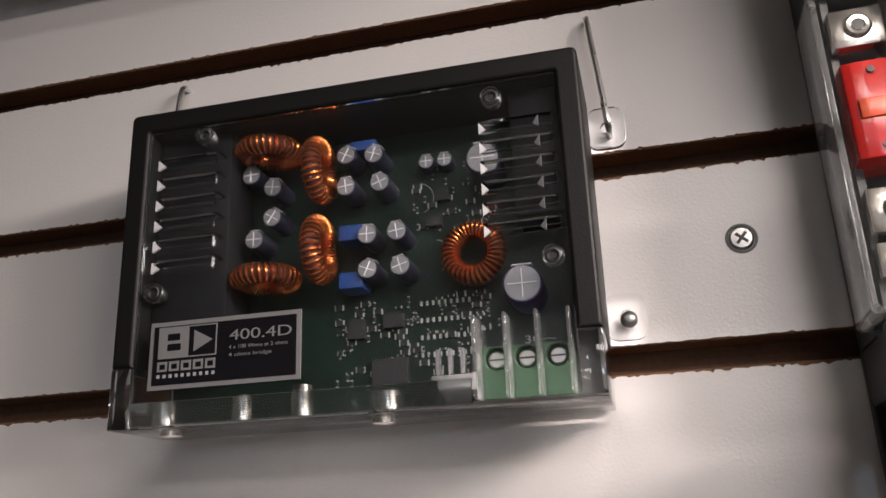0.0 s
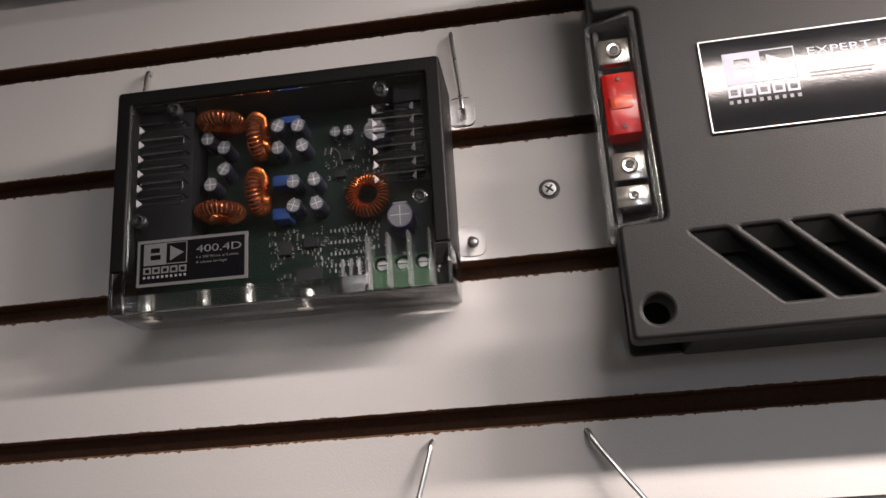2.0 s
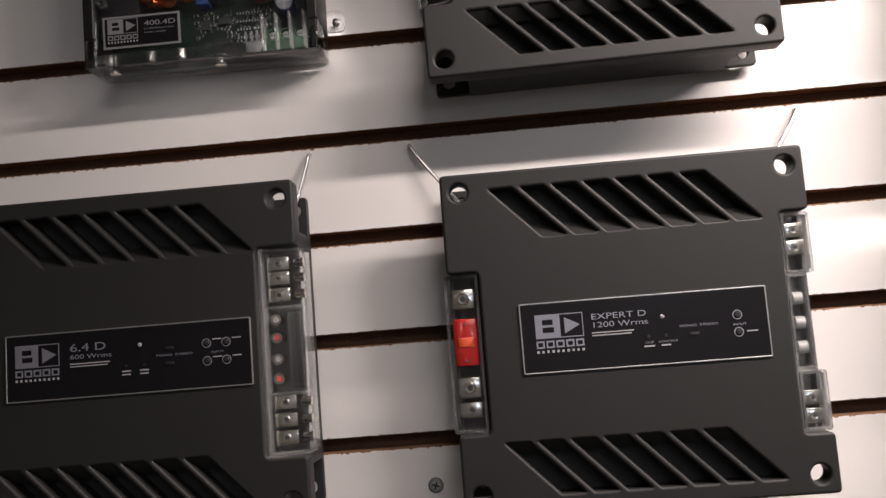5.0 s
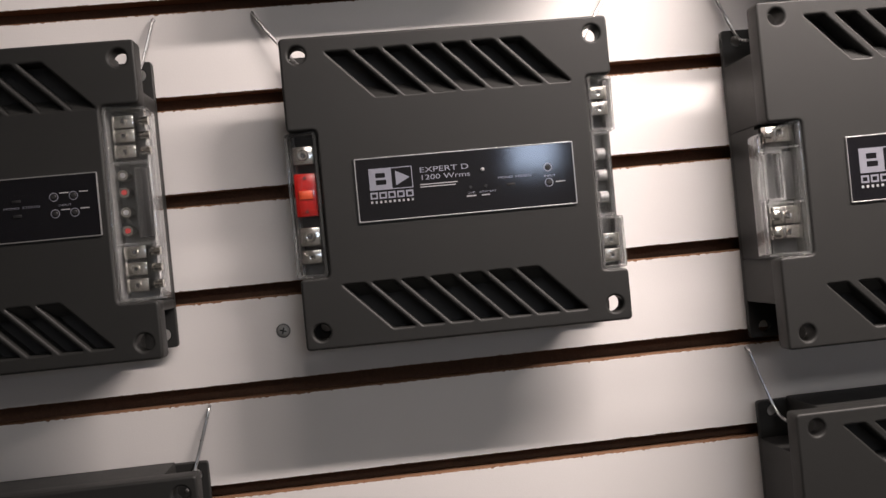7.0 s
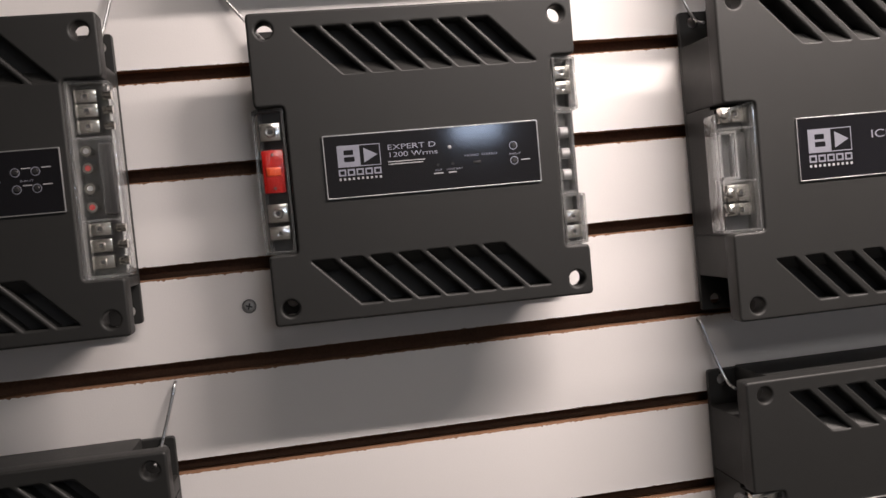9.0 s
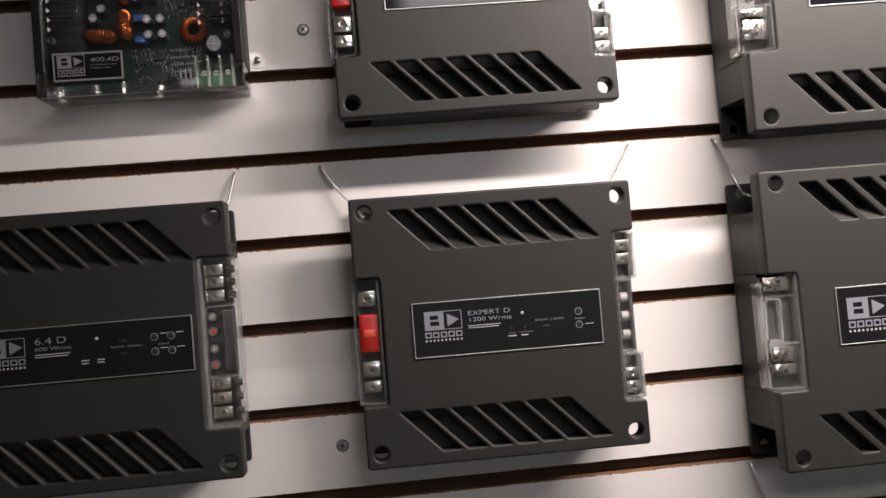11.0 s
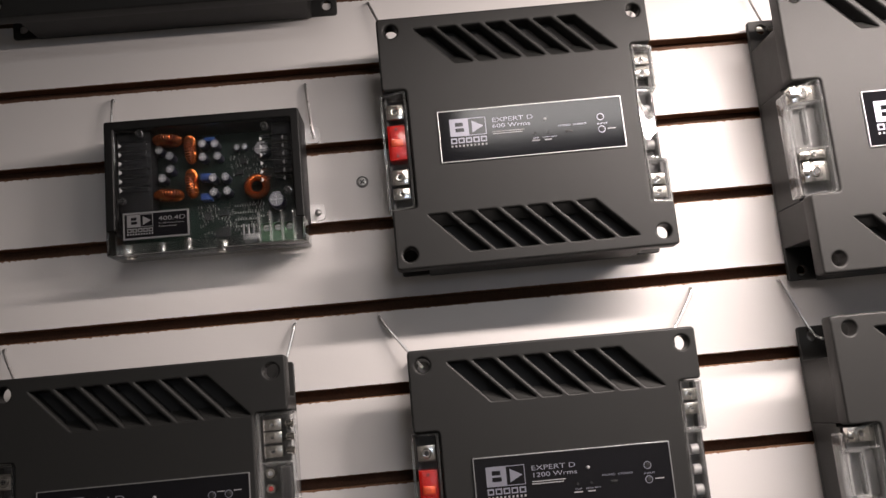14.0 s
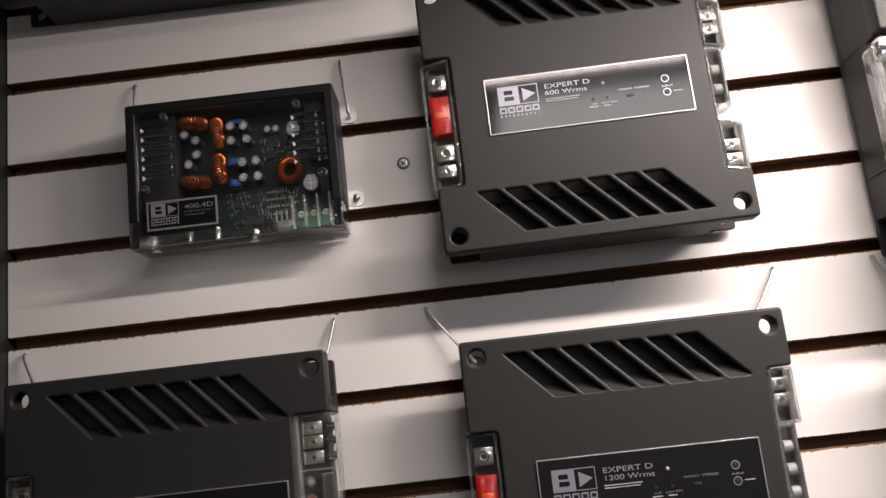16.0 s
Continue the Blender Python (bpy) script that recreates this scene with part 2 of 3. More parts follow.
# ---- the slatted wall ----
PITCH, TOP, GAP = 0.075, 1.955, 0.0095
X0, X1 = -0.238, 1.60
wall = thing("wall_north", pose(0, 0, 0), "white melamine slatwall with shaded brown MDF grooves", "wall", kind="structure")
# board at the back of the grooves, their shade put into its colour
part("backing_board", box(X0, X1, 0.013, 0.022, 0.2, 2.62), MDF_SHADED, wall)


def slat_mesh(seed, height):
    """One board between two grooves; its long edges are chipped by the saw."""
    rnd = random.Random(seed)
    bm = bmesh.new()
    cols, x = [], X0
    drift = 0.0
    while x < X1:
        drift = 0.7 * drift + rnd.uniform(-0.00007, 0.00007)
        chip = rnd.choice((0, 0, 0.0001, 0.0002, 0.0003, 0.0006)) if rnd.random() < 0.8 else rnd.uniform(0, 0.0012)
        chip2 = rnd.choice((0, 0, 0.0001, 0.0002, 0.0003)) if rnd.random() < 0.85 else rnd.uniform(0, 0.0008)
        zt, zb = -drift - chip, -height + chip2 + drift
        prof = [(0.012, 0.0), (0.0016, 0.0), (0.0, zt - 0.0009), (0.0, zb + 0.0004), (0.0008, -height), (0.012, -height)]
        cols.append([bm.verts.new((x, y, z)) for y, z in prof])
        x += rnd.uniform(0.0006, 0.0018) if x < 0.62 else 0.03
    for a, b in zip(cols, cols[1:]):
        for k in range(5):
            f = bm.faces.new((a[k], b[k], b[k + 1], a[k + 1]))
            f.material_index = 0 if k == 2 else 1
    bm.faces.new(cols[0])
    bm.faces.new(cols[-1])
    bmesh.ops.recalc_face_normals(bm, faces=bm.faces[:])
    me = bpy.data.meshes.new("slat")
    bm.to_mesh(me)
    bm.free()
    me.materials.append(MELAMINE)
    me.materials.append(MDF)
    return me


SLATS = [slat_mesh(s, PITCH - GAP) for s in range(1, 6)]
for k in range(-8, 22):
    part("slat", SLATS[k % 5], None, wall, m=pose(0, 0, TOP - PITCH * k - (0.0018 if k > 6 else 0)))
post = part("wall_end_post", box(X0 - 0.16, X0 - 0.001, -0.012, 0.03, 0.0, 2.66, 0.002), POST, None)
tagged(post, "black upright trim at the end of the slatwall", "trim", kind="structure")

# ---- the room round the wall ----
floor = part("floor", box(-2.6, 2.6, -3.6, 0.2, -0.05, 0.0), CARPET)
tagged(floor, "dark shop floor", "floor", kind="structure")
ceiling = part("ceiling", box(-2.6, 2.6, -3.6, 0.2, 2.70, 2.76), CREAM)
tagged(ceiling, "plain painted shop ceiling", "ceiling", kind="structure")
for nm, b in (("wall_south", (-2.6, 2.6, -3.66, -3.6, 0, 2.7)), ("wall_west", (-2.66, -2.6, -3.6, 0.2, 0, 2.7)), ("wall_east", (2.6, 2.66, -3.6, 0.2, 0, 2.7)),
              ("wall_behind", (-2.6, 2.6, 0.03, 0.09, 0, 2.7))):
    tagged(part(nm, box(*b), CREAM), "plain painted shop wall", "wall", kind="structure")

# ---- hooks and screws ----


def hook(x0, z0, x1, z1, deep=0.0, out=0.012):
    pts = bend([(x0, 0.010, z0 - 0.0055), (x0, -0.004, z0 - 0.0045), (x0 + (x1 - x0) * 0.10, -0.0065, z0 - 0.012), (x1, -out, z1), (x1 + (x1 - x0) * 0.1, -out - 0.014, z1 - 0.004)])
    ob = part("wire_hook", tube(pts, 0.00125, 8), WIRE)
    return tagged(ob, "thin bent galvanised wire hook hung in a slatwall groove", "hook", "hooks on the slatwall")


def screw(x, z, dark=False):
    t = thing("wall_screw", pose(x, 0, z, 0, 17 if dark else 40, 0), "flush cross-head screw driven into the white slat", "screw", "screws in the slatwall")
    part("countersink", lathe([(0.0054, 0.0004), (0.0056, -0.0002), (0.0046, -0.0004), (0.0044, 0.0004)], 22), GREY, t)
    part("screw_head", lathe([(0.0044, 0.002), (0.0044, -0.0004), (0.0036, -0.0012), (0.0, -0.0014)][:3] + [(0.0005, -0.0014)], 22), STEEL, t)
    bm = bmesh.new()
    add_box(bm, -0.0026, 0.0026, -0.00150, -0.0010, -0.00055, 0.00055)
    add_box(bm, -0.00055, 0.00055, -0.00152, -0.0010, -0.0026, 0.0026)
    part("cross_recess", bm, CHIP, t)
    return t


screw(0.1008, 1.8497)
screw(0.107, 1.477, True)

# ---- amplifiers in dark moulded housings ----


def logo(panel, x, z, w, y, ink=None):
    """The maker's mark as plain shapes: a light square, a framed triangle and rows of bars."""
    h = w * 0.5
    s = w / 2
    part("mark_square", plate(rounded(rect(x, z, x + s, z + h), 0.0002), [rounded(rect(x + s * .3, z + h * .24, x + s * .78, z + h * .46), 0.0005), rounded(rect(x + s * .3, z + h * .56, x + s * .74, z + h * .78), 0.0005)], y - 0.0001, y + 0.0001), ink or INK, panel)
    part("mark_frame", plate(rect(x + s, z, x + w, z + h), [rect(x + s + w * .02, z + w * .02, x + w - w * .02, z + h - w * .02)], y - 0.0001, y + 0.0001), ink or INK, panel)
    part("mark_triangle", plate([(x + s + s * .22, z + h * .16), (x + w - s * .14, z + h * .5), (x + s + s * .22, z + h * .84)], [], y - 0.0001, y + 0.0001), ink or INK, panel)
    for k in range(5):
        a = x + w * (k * 0.205)
        part("mark_bar", plate(rect(a, z - w * .20, a + w * 0.17, z - w * .045), [rect(a + w * .035, z - w * .165, a + w * .135, z - w * .085)], y - 0.0001, y + 0.0001), ink or INK, panel)
    for k in range(10):
        a = x + w * (k * 0.104)
        part("mark_dash", plate(rect(a, z - w * .30, a + w * 0.05, z - w * .245), [], y - 0.0001, y + 0.0001), PRINT_GREY, panel)


def bars(panel, x, z, w, y, rows=2, h=0.0008):
    for r in range(rows):
        part("small_print", plate(rect(x, z - r * h * 2.2, x + w * (1 - 0.06 * r), z - r * h * 2.2 + h), [], y - 0.0001, y + 0.0001), PRINT_GREY, panel)


def dial(panel, x, z, r, y):
    part("knob_ring", plate(circle(x, z, r), [circle(x, z, r * 0.80)], y - 0.00012, y + 0.0001), INK, panel)
    part("knob", lathe([(r * 0.6, 0.0006), (r * 0.6, -0.0005), (r * 0.45, -0.0009)], 16), CHIP, panel, m=pose(x, y, z))


def terminal(parent, x, z, w, h, y, r=0.0027):
    """A nickel clamp with its socket screw."""
    t = part("terminal_clamp", box(x - w / 2, x + w / 2, y, y + 0.012, z - h / 2, z + h / 2, 0.0006), CHROME, parent, "nickel terminal clamp")
    part("socket_screw", lathe([(r * 1.5, 0.001), (r * 1.5, -0.0006), (r * 1.2, -0.0012), (r * 0.8, -0.0011), (r * 0.75, 0.0)], 16), CHROME, t, m=pose(x, y, z))
    part("socket", lathe([(r * 0.72, -0.0003), (r * 0.72, -0.0009)], 6), CHIP, t, m=pose(x, y, z))


def bay_cover(parent, x0, x1, z0, z1, y0, y1, side, steps=(), chamfer=0.0):
    """A hollow clear cap over a row of terminals."""
    t = 0.0020
    xin = x1 if side < 0 else x0

    def slope(me, k=0.36):
        for v in me.vertices:
            if chamfer and v.co.z > (z0 + z1) / 2:
                v.co.z -= chamfer * (abs(v.co.x - xin) / (x1 - x0)) ** 2
            v.co.y += k * max(0.0, abs(v.co.x - xin) - 0.001) * max(0.0, 1 - (v.co.y - y0) / 0.03)
        return me

    c = part("terminal_cover", slope(plate(rounded(rect(x0, z0, x1, z1), 0.0022), [], y0, y0 + 0.0014, 0.0005)), CLEAR, parent, "clear plastic terminal cover")
    c.visible_shadow = False
    w = part("cover_rim", slope(plate(rounded(rect(x0, z0, x1, z1), 0.0022), [rounded(rect(x0 + t, z0 + t, x1 - t, z1 - t), 0.0016)], y0 + 0.0015, y1, 0.0005)), RIM, parent)
    w.visible_shadow = False
    for zz in steps:
        p = part("cover_rib", box(x0 + t + .0002, x1 - t - .0002, y0 + t + 0.0004, y0 + 0.012, zz - 0.0006, zz + 0.0006), RIM, parent)
        p.visible_shadow = False


def vent_loops(W, H, up, n=7, tw=0.0152, pitch=0.0213, run=0.033, drop=0.0335, x_first=None):
    """The slanted slots along the upper or lower edge, as outlines."""
    out = []
    for k in range(n):
        if up:
            xa, za = -W / 2 + 0.0325 * W / 0.238 + k * pitch, H / 2 - 0.0120
            loop = [(xa, za), (xa + tw, za), (xa + tw + run, za - drop), (xa + run, za - drop)]
        else:
            xa, za = W / 2 - 0.0330 * W / 0.238 - k * pitch, -H / 2 + 0.0110
            loop = [(xa, za), (xa - tw, za), (xa - tw - run, za + drop), (xa - run, za + drop)]
        out.append(loop)
    return out


def amplifier(m, W, H, D, label, left, right, panel, group="amplifiers on the slatwall", nvent=7, pitch=0.0210, eye=(0.0120, 0.0124)):
    """left, right: (z0, z1, width) of the terminal bays, or None; panel: a function that fits the printed plate."""
    a = thing("car_amplifier", m, label, "amplifier", group)
    w, h, T = W / 2, H / 2, 0.016
    out = [(-w, -h), (w, -h)]
    if right:
        z0, z1, b = right
        out += [(w, z0), (w - b, z0), (w - b, z1), (w, z1)]
    out += [(w, h), (-w, h)]
    if left:
        z0, z1, b = left
        out += [(-w, z1), (-w + b, z1), (-w + b, z0), (-w, z0)]
    corner = [0.0035] * len(out)
    ups, downs = vent_loops(W, H, True, nvent, pitch=pitch), vent_loops(W, H, False, nvent, pitch=pitch)
    eyes = [(sx * (w - eye[0]), sz * (h - eye[1])) for sx in (-1, 1) for sz in (-1, 1)]
    holes = [rounded(l, 0.0009, 2) for l in ups + downs] + [circle(x, z, 0.0061) for x, z in eyes]
    part("shell", plate(rounded(out, corner), holes, 0.0, T, 0.0018, 3), SHELL, a)
    # the body behind the shell, cut back at the corners and the bays
    i, cx, cz = 0.0025, 0.024, 0.032
    def side(s, bay):
        e = w - i
        pts = [(s * (e - cx), -h + 0.0008), (s * (e - cx), -h + cz), (s * e, -h + cz)]
        if bay:
            z0, z1, b = bay
            pts += [(s * e, z0 - 0.001), (s * (e - b), z0 - 0.001), (s * (e - b), z1 + 0.001), (s * e, z1 + 0.001)]
        return pts + [(s * e, h - cz), (s * (e - cx), h - cz), (s * (e - cx), h - 0.0005)]
    body = side(1, right) + list(reversed(side(-1, left)))
    part("body", plate(rounded(body, 0.0015, 2), [], T + 0.0002, D - 0.0052, 0.0), SHELL, a)
    part("vent_backing", plate(rect(-w + 0.03, -h + 0.008, w - 0.03, h - 0.008), [], T - 0.0006, T + 0.0001), INNER, a, "black grille backing")
    part("base_plate", plate(rounded(rect(-w + i, -h + i, w - i, h - i), 0.003), [circle(sx * (w - eye[0]), sz * (h - eye[1]), 0.0046, 14) for sx in (-1, 1) for sz in (-1, 1)], D - 0.005, D, 0.0008), SHELL, a)
    for loop, s in [(l, 1) for l in ups] + [(l, -1) for l in downs]:
        (xa, za), (xb, zb), (xc, zc), (xd, zd) = loop
        f = 0.25
        bm = bmesh.new()
        inner = 0.0004
        p1, p2 = (xd + s * inner, zd), (xc - s * inner, zc)
        q1, q2 = (xd + (xa - xd) * f + s * inner, zd + (za - zd) * f), (xc + (xb - xc) * f - s * inner, zc + (zb - zc) * f)
        tops = [bm.verts.new((x, 0.0016, z)) for x, z in (p1, p2)] + [bm.verts.new((x, 0.0090, z)) for x, z in (q2, q1)]
        back = [bm.verts.new((x, T - 0.0008, z)) for x, z in (p1, p2, q2, q1)]
        bm.faces.new(tops)
        for k in range(4):
            bm.faces.new((tops[k], tops[(k + 1) % 4], back[(k + 1) % 4], back[k]))
        bm.faces.new(back)
        bmesh.ops.recalc_face_normals(bm, faces=bm.faces[:])
        part("vent_ramp", bm, SHELL, a, smooth=0)
    for bay, s in ((left, -1), (right, 1)):
        if bay:
            xa, xb = sorted((s * (w - i), s * (w - i - bay[2] + 0.001)))
            part("bay_liner", box(s * w - s * 0.0026 - 0.0011, s * w - s * 0.0026 + 0.0011, 0.0135, 0.0255 if W > 0.25 else 0.0335, bay[0] + 0.0022, bay[1] - 0.0022), INNER, a)
            part("bay_floor", box(xa, xb, 0.0262 if W > 0.25 else 0.0342, D - 0.0055, bay[0] - 0.0008, bay[1] + 0.0008), SHELL, a)
    panel(a)
    return a


def plate_panel(a, x0, x1, z0, z1):
    p = part("name_plate", plate(rounded(rect(x0, z0, x1, z1), 0.0008), [], -0.0010, 0.0005, 0.0002), GLOSS, a, "glossy black printed name plate")
    part("plate_edge", plate(rounded(rect(x0 - 0.0007, z0 - 0.0007, x1 + 0.0007, z1 + 0.0007), 0.001), [rounded(rect(x0 + 0.00015, z0 + 0.00015, x1 - 0.00015, z1 - 0.00015), 0.0008)], -0.0013, 0.0005, 0.0002), SILVER, p)
    return p


def expert_panel(power):
    def fit_panel(a):
        x0, x1, z0, z1 = -0.0724, 0.0844, -0.0231, 0.0211
        p = plate_panel(a, x0, x1, z0, z1)
        y = -0.0011
        logo(p, x0 + 0.009, z0 + 0.0215, 0.031, y)
        part("print", words("EXPERT D", 0.0062, x0 + 0.045, z0 + 0.0315, y), INK, p)
        part("print", words(power + " Wrms", 0.0058, x0 + 0.045, z0 + 0.0262, y), INK, p)
        bars(p, x0 + 0.045, z0 + 0.0225, 0.027, y)
        for dx in (0.081, 0.092):
            part("indicator", lathe([(0.0011, 0.0005), (0.0011, -0.0004)], 10), CHIP, p, m=pose(x0 + dx, y, z0 + 0.018))
        part("print", words("CLIP", 0.0021, x0 + 0.0785, z0 + 0.0135, y), INK, p)
        part("print", words("LOW BAT", 0.0021, x0 + 0.087, z0 + 0.0135, y), INK, p)
        bars(p, x0 + 0.0775, z0 + 0.0113, 0.007, y, 1, 0.001)
        bars(p, x0 + 0.0885, z0 + 0.0113, 0.006, y, 1, 0.001)
        part("knob", lathe([(0.0014, 0.0005), (0.0014, -0.0006), (0.001, -0.0009)], 14), PRINT_GREY, p, m=pose(x0 + 0.0905, y, z0 + 0.030))
        part("print", words("MONO  STEREO", 0.0026, x0 + 0.101, z0 + 0.0222, y), INK, p)
        part("slide_switch", box(x0 + 0.107, x0 + 0.113, y - 0.0004, y + 0.0003, z0 + 0.0165, z0 + 0.0185, 0.0002), CHIP, p)
        dial(p, x0 + 0.138, z0 + 0.0275, 0.0031, y)
        dial(p, x0 + 0.138, z0 + 0.0165, 0.0031, y)
        part("print", words("INPUT", 0.0024, x0 + 0.1345, z0 + 0.0207, y), INK, p)
        bars(p, x0 + 0.143, z0 + 0.0163, 0.007, y, 1)
        # left bay: feed clamps round a red fuse
        e = -0.119
        bay_cover(a, e - 0.0022, e + 0.0205, -0.0595, 0.0445, 0.0006, 0.033, -1)
        part("fuse", box(e + 0.0020, e + 0.0178, 0.0060, 0.030, -0.0155, 0.0155, 0.001), RED, a, "red blade fuse under the clear cover")
        part("fuse_link", box(e + 0.0048, e + 0.0150, 0.0052, 0.0062, -0.0032, 0.0030, 0.0005), LINK, a)
        for z in (-0.012, 0.012):
            part("fuse_rivet", lathe([(0.0011, 0.0010), (0.0011, -0.0004)], 10), INNER, a, m=pose(e + 0.010, 0.0058, z))
        part("terminal_bed", box(e + 0.0016, e + 0.019, 0.022, 0.034, -0.058, 0.043), INNER, a)
        terminal(a, e + 0.010, 0.0285, 0.0150, 0.0130, 0.009)
        terminal(a, e + 0.010, -0.0300, 0.0150, 0.0135, 0.009)
        terminal(a, e + 0.010, -0.0445, 0.0150, 0.0100, 0.009, 0.0016)
        # right bay: two pairs of speaker clamps with the inputs between
        e = 0.119
        bay_cover(a, e - 0.0185, e + 0.0012, 0.028, 0.0680, 0.0006, 0.033, 1)
        bay_cover(a, e - 0.0185, e - 0.004, -0.0345, 0.0278, 0.0030, 0.033, 1)
        bay_cover(a, e - 0.0185, e + 0.0012, -0.0730, -0.0348, 0.0006, 0.033, 1)
        part("terminal_bed", box(e - 0.017, e - 0.0025, 0.024, 0.034, -0.072, 0.066), INNER, a)
        for z in (0.0565, 0.0450, -0.0520, -0.0635):
            terminal(a, e - 0.0095, z, 0.0130, 0.0098, 0.009, 0.0018)
        for z in (0.012, -0.004, -0.020):
            part("input_socket", lathe([(0.0042, 0.006), (0.0042, 0.0), (0.0032, -0.0006)], 14, "x"), GREY, a, m=pose(e - 0.013, 0.016, z))
    return fit_panel


def left_panel(a):
    x0, x1, z0, z1 = -0.0790, 0.0851, -0.0219, 0.0209
    p = plate_panel(a, x0, x1, z0, z1)
    y = -0.0011
    logo(p, x0 + 0.006, z0 + 0.0215, 0.030, y)
    part("print", words("6.4 D", 0.0085, x0 + 0.043, z0 + 0.0300, y), INK, p)
    part("print", words("600 Wrms", 0.0050, x0 + 0.043, z0 + 0.0250, y), INK, p)
    bars(p, x0 + 0.043, z0 + 0.0215, 0.027, y)
    for dx in (0.081, 0.093):
        part("indicator", lathe([(0.0011, 0.0005), (0.0011, -0.0004)], 10), CHIP, p, m=pose(x0 + dx, y, z0 + 0.018))
        bars(p, x0 + dx - 0.003, z0 + 0.0140, 0.006, y, 2, 0.001)
    part("knob", lathe([(0.0014, 0.0005), (0.0014, -0.0006), (0.001, -0.0009)], 14), PRINT_GREY, p, m=pose(x0 + 0.0905, y, z0 + 0.031))
    part("print", words("MONO  STEREO", 0.0026, x0 + 0.101, z0 + 0.0222, y), INK, p)
    for dz in (0.0265, 0.0165):
        part("slide_switch", box(x0 + 0.107, x0 + 0.113, y - 0.0004, y + 0.0003, z0 + dz, z0 + dz + 0.002, 0.0002), CHIP, p)
    for dx in (0.135, 0.148):
        for dz in (0.0170, 0.0285):
            dial(p, x0 + dx, z0 + dz, 0.0031, y)
            bars(p, x0 + dx + 0.004, z0 + dz + 0.002, 0.006, y, 1)
    part("print", words("INPUT", 0.0024, x0 + 0.1375, z0 + 0.0218, y), INK, p)
    e = 0.119
    bay_cover(a, e - 0.0270, e + 0.0012, -0.0700, 0.0660, 0.0006, 0.033, 1, (0.0265, -0.0300))
    part("terminal_bed", box(e - 0.025, e - 0.003, 0.024, 0.034, -0.069, 0.065), INNER, a)
    part("input_block", box(e - 0.0110, e - 0.002, 0.008, 0.030, -0.026, 0.023, 0.001), INNER, a)
    for z in (0.0560, 0.0460, 0.0350, -0.0360, -0.0475, -0.0590):
        terminal(a, e - 0.0155, z, 0.0150, 0.0092, 0.009, 0.0019)
        part("wire_clamp", lathe([(0.0030, 0.006), (0.0030, 0.0), (0.0020, -0.0008)], 12, "x"), CHROME, a, m=pose(e - 0.0045, 0.012, z))
    for k, z in enumerate((0.0185, 0.0065, -0.0075, -0.0205)):
        s = part("input_socket", lathe([(0.0045, 0.010), (0.0045, 0.001), (0.0036, -0.0006)], 16), CHROME, a, m=pose(e - 0.0190, 0.010, z))
        part("insulator", lathe([(0.0022, 0.0), (0.0020, -0.0008), (0.0010, -0.0008)], 14), RCA_RED if k % 2 else GREY, s)
    e = -0.119
    bay_cover(a, e - 0.0022, e + 0.0205, -0.0595, 0.0445, 0.0006, 0.033, -1)
    part("terminal_bed", box(e + 0.0016, e + 0.019, 0.022, 0.034, -0.058, 0.043), INNER, a)
    terminal(a, e + 0.010, 0.0310, 0.0150, 0.0130, 0.009)
    terminal(a, e + 0.010, -0.0300, 0.0150, 0.0135, 0.009)


def large_panel(clamps):
    def fit_panel(a):
        W = 0.262
        x0, z0, z1 = -W / 2 + 0.0576, -0.0239, 0.0229
        p = plate_panel(a, x0, x0 + 0.172, z0, z1)
        y = -0.0011
        logo(p, x0 + 0.008, z0 + 0.0200, 0.036, y)
        part("print", words("ICE", 0.0100, x0 + 0.060, z0 + 0.0280, y), INK, p)
        e = -W / 2
        bay_cover(a, e - 0.0030, e + 0.0255, -0.0585, 0.0405, 0.0006, 0.026, -1, (0.0205, -0.0195), 0.009)
        # the window stepped into the side of the cover
        step = part("cover_step", plate(rounded(rect(e - 0.0026, -0.0180, e + 0.0125, 0.0190), 0.0015), [rounded(rect(e - 0.0005, -0.0160, e + 0.0105, 0.0170), 0.001)], 0.0068, 0.0190, 0.0004), RIM, a)
        step.visible_shadow = False
        part("terminal_bed", box(e + 0.0016, e + 0.024, 0.020, 0.026, -0.057, 0.037), INNER, a)
        part("terminal_wall", box(e + 0.0130, e + 0.0236, 0.0150, 0.0198, -0.0170, 0.0180, 0.0008), INNER, a)
        for z, h, r in clamps:
            terminal(a, e + 0.0120, z, 0.0210, h, 0.007, r)
            part("wire_clamp", lathe([(0.0036, 0.006), (0.0036, 0.0), (0.0024, -0.0008)], 12), CHROME, a, m=pose(e + 0.0035, 0.0055, z))
    return fit_panel


BAY_L, BAY_R = (-0.060, 0.045, 0.0210), (-0.0735, 0.0685, 0.0190)
W0, H0 = 0.237, 0.2225
amplifier(pose(0.2456, -0.0660, 1.8660, 0.6, -0.28, -0.7), W0, H0, 0.0600, "dark grey amplifier with a bright-edged black plate and red fuse", BAY_L, BAY_R, expert_panel("600"))
amplifier(pose(0.2476, -0.0618, 1.5759, 0.5, 0.18, -0.5), W0, H0, 0.0570, "dark grey amplifier with slanted vents and a red fuse", BAY_L, BAY_R, expert_panel("1200"))
BAY_5 = (-0.0705, 0.0665, 0.0275)
LEFT_LABEL = "dark grey multi-channel amplifier with a row of input sockets"
amplifier(pose(-0.0868, -0.0673, 1.5828, -0.3, 0, 0.1), W0, H0, 0.0620, LEFT_LABEL, BAY_L, BAY_5, left_panel)
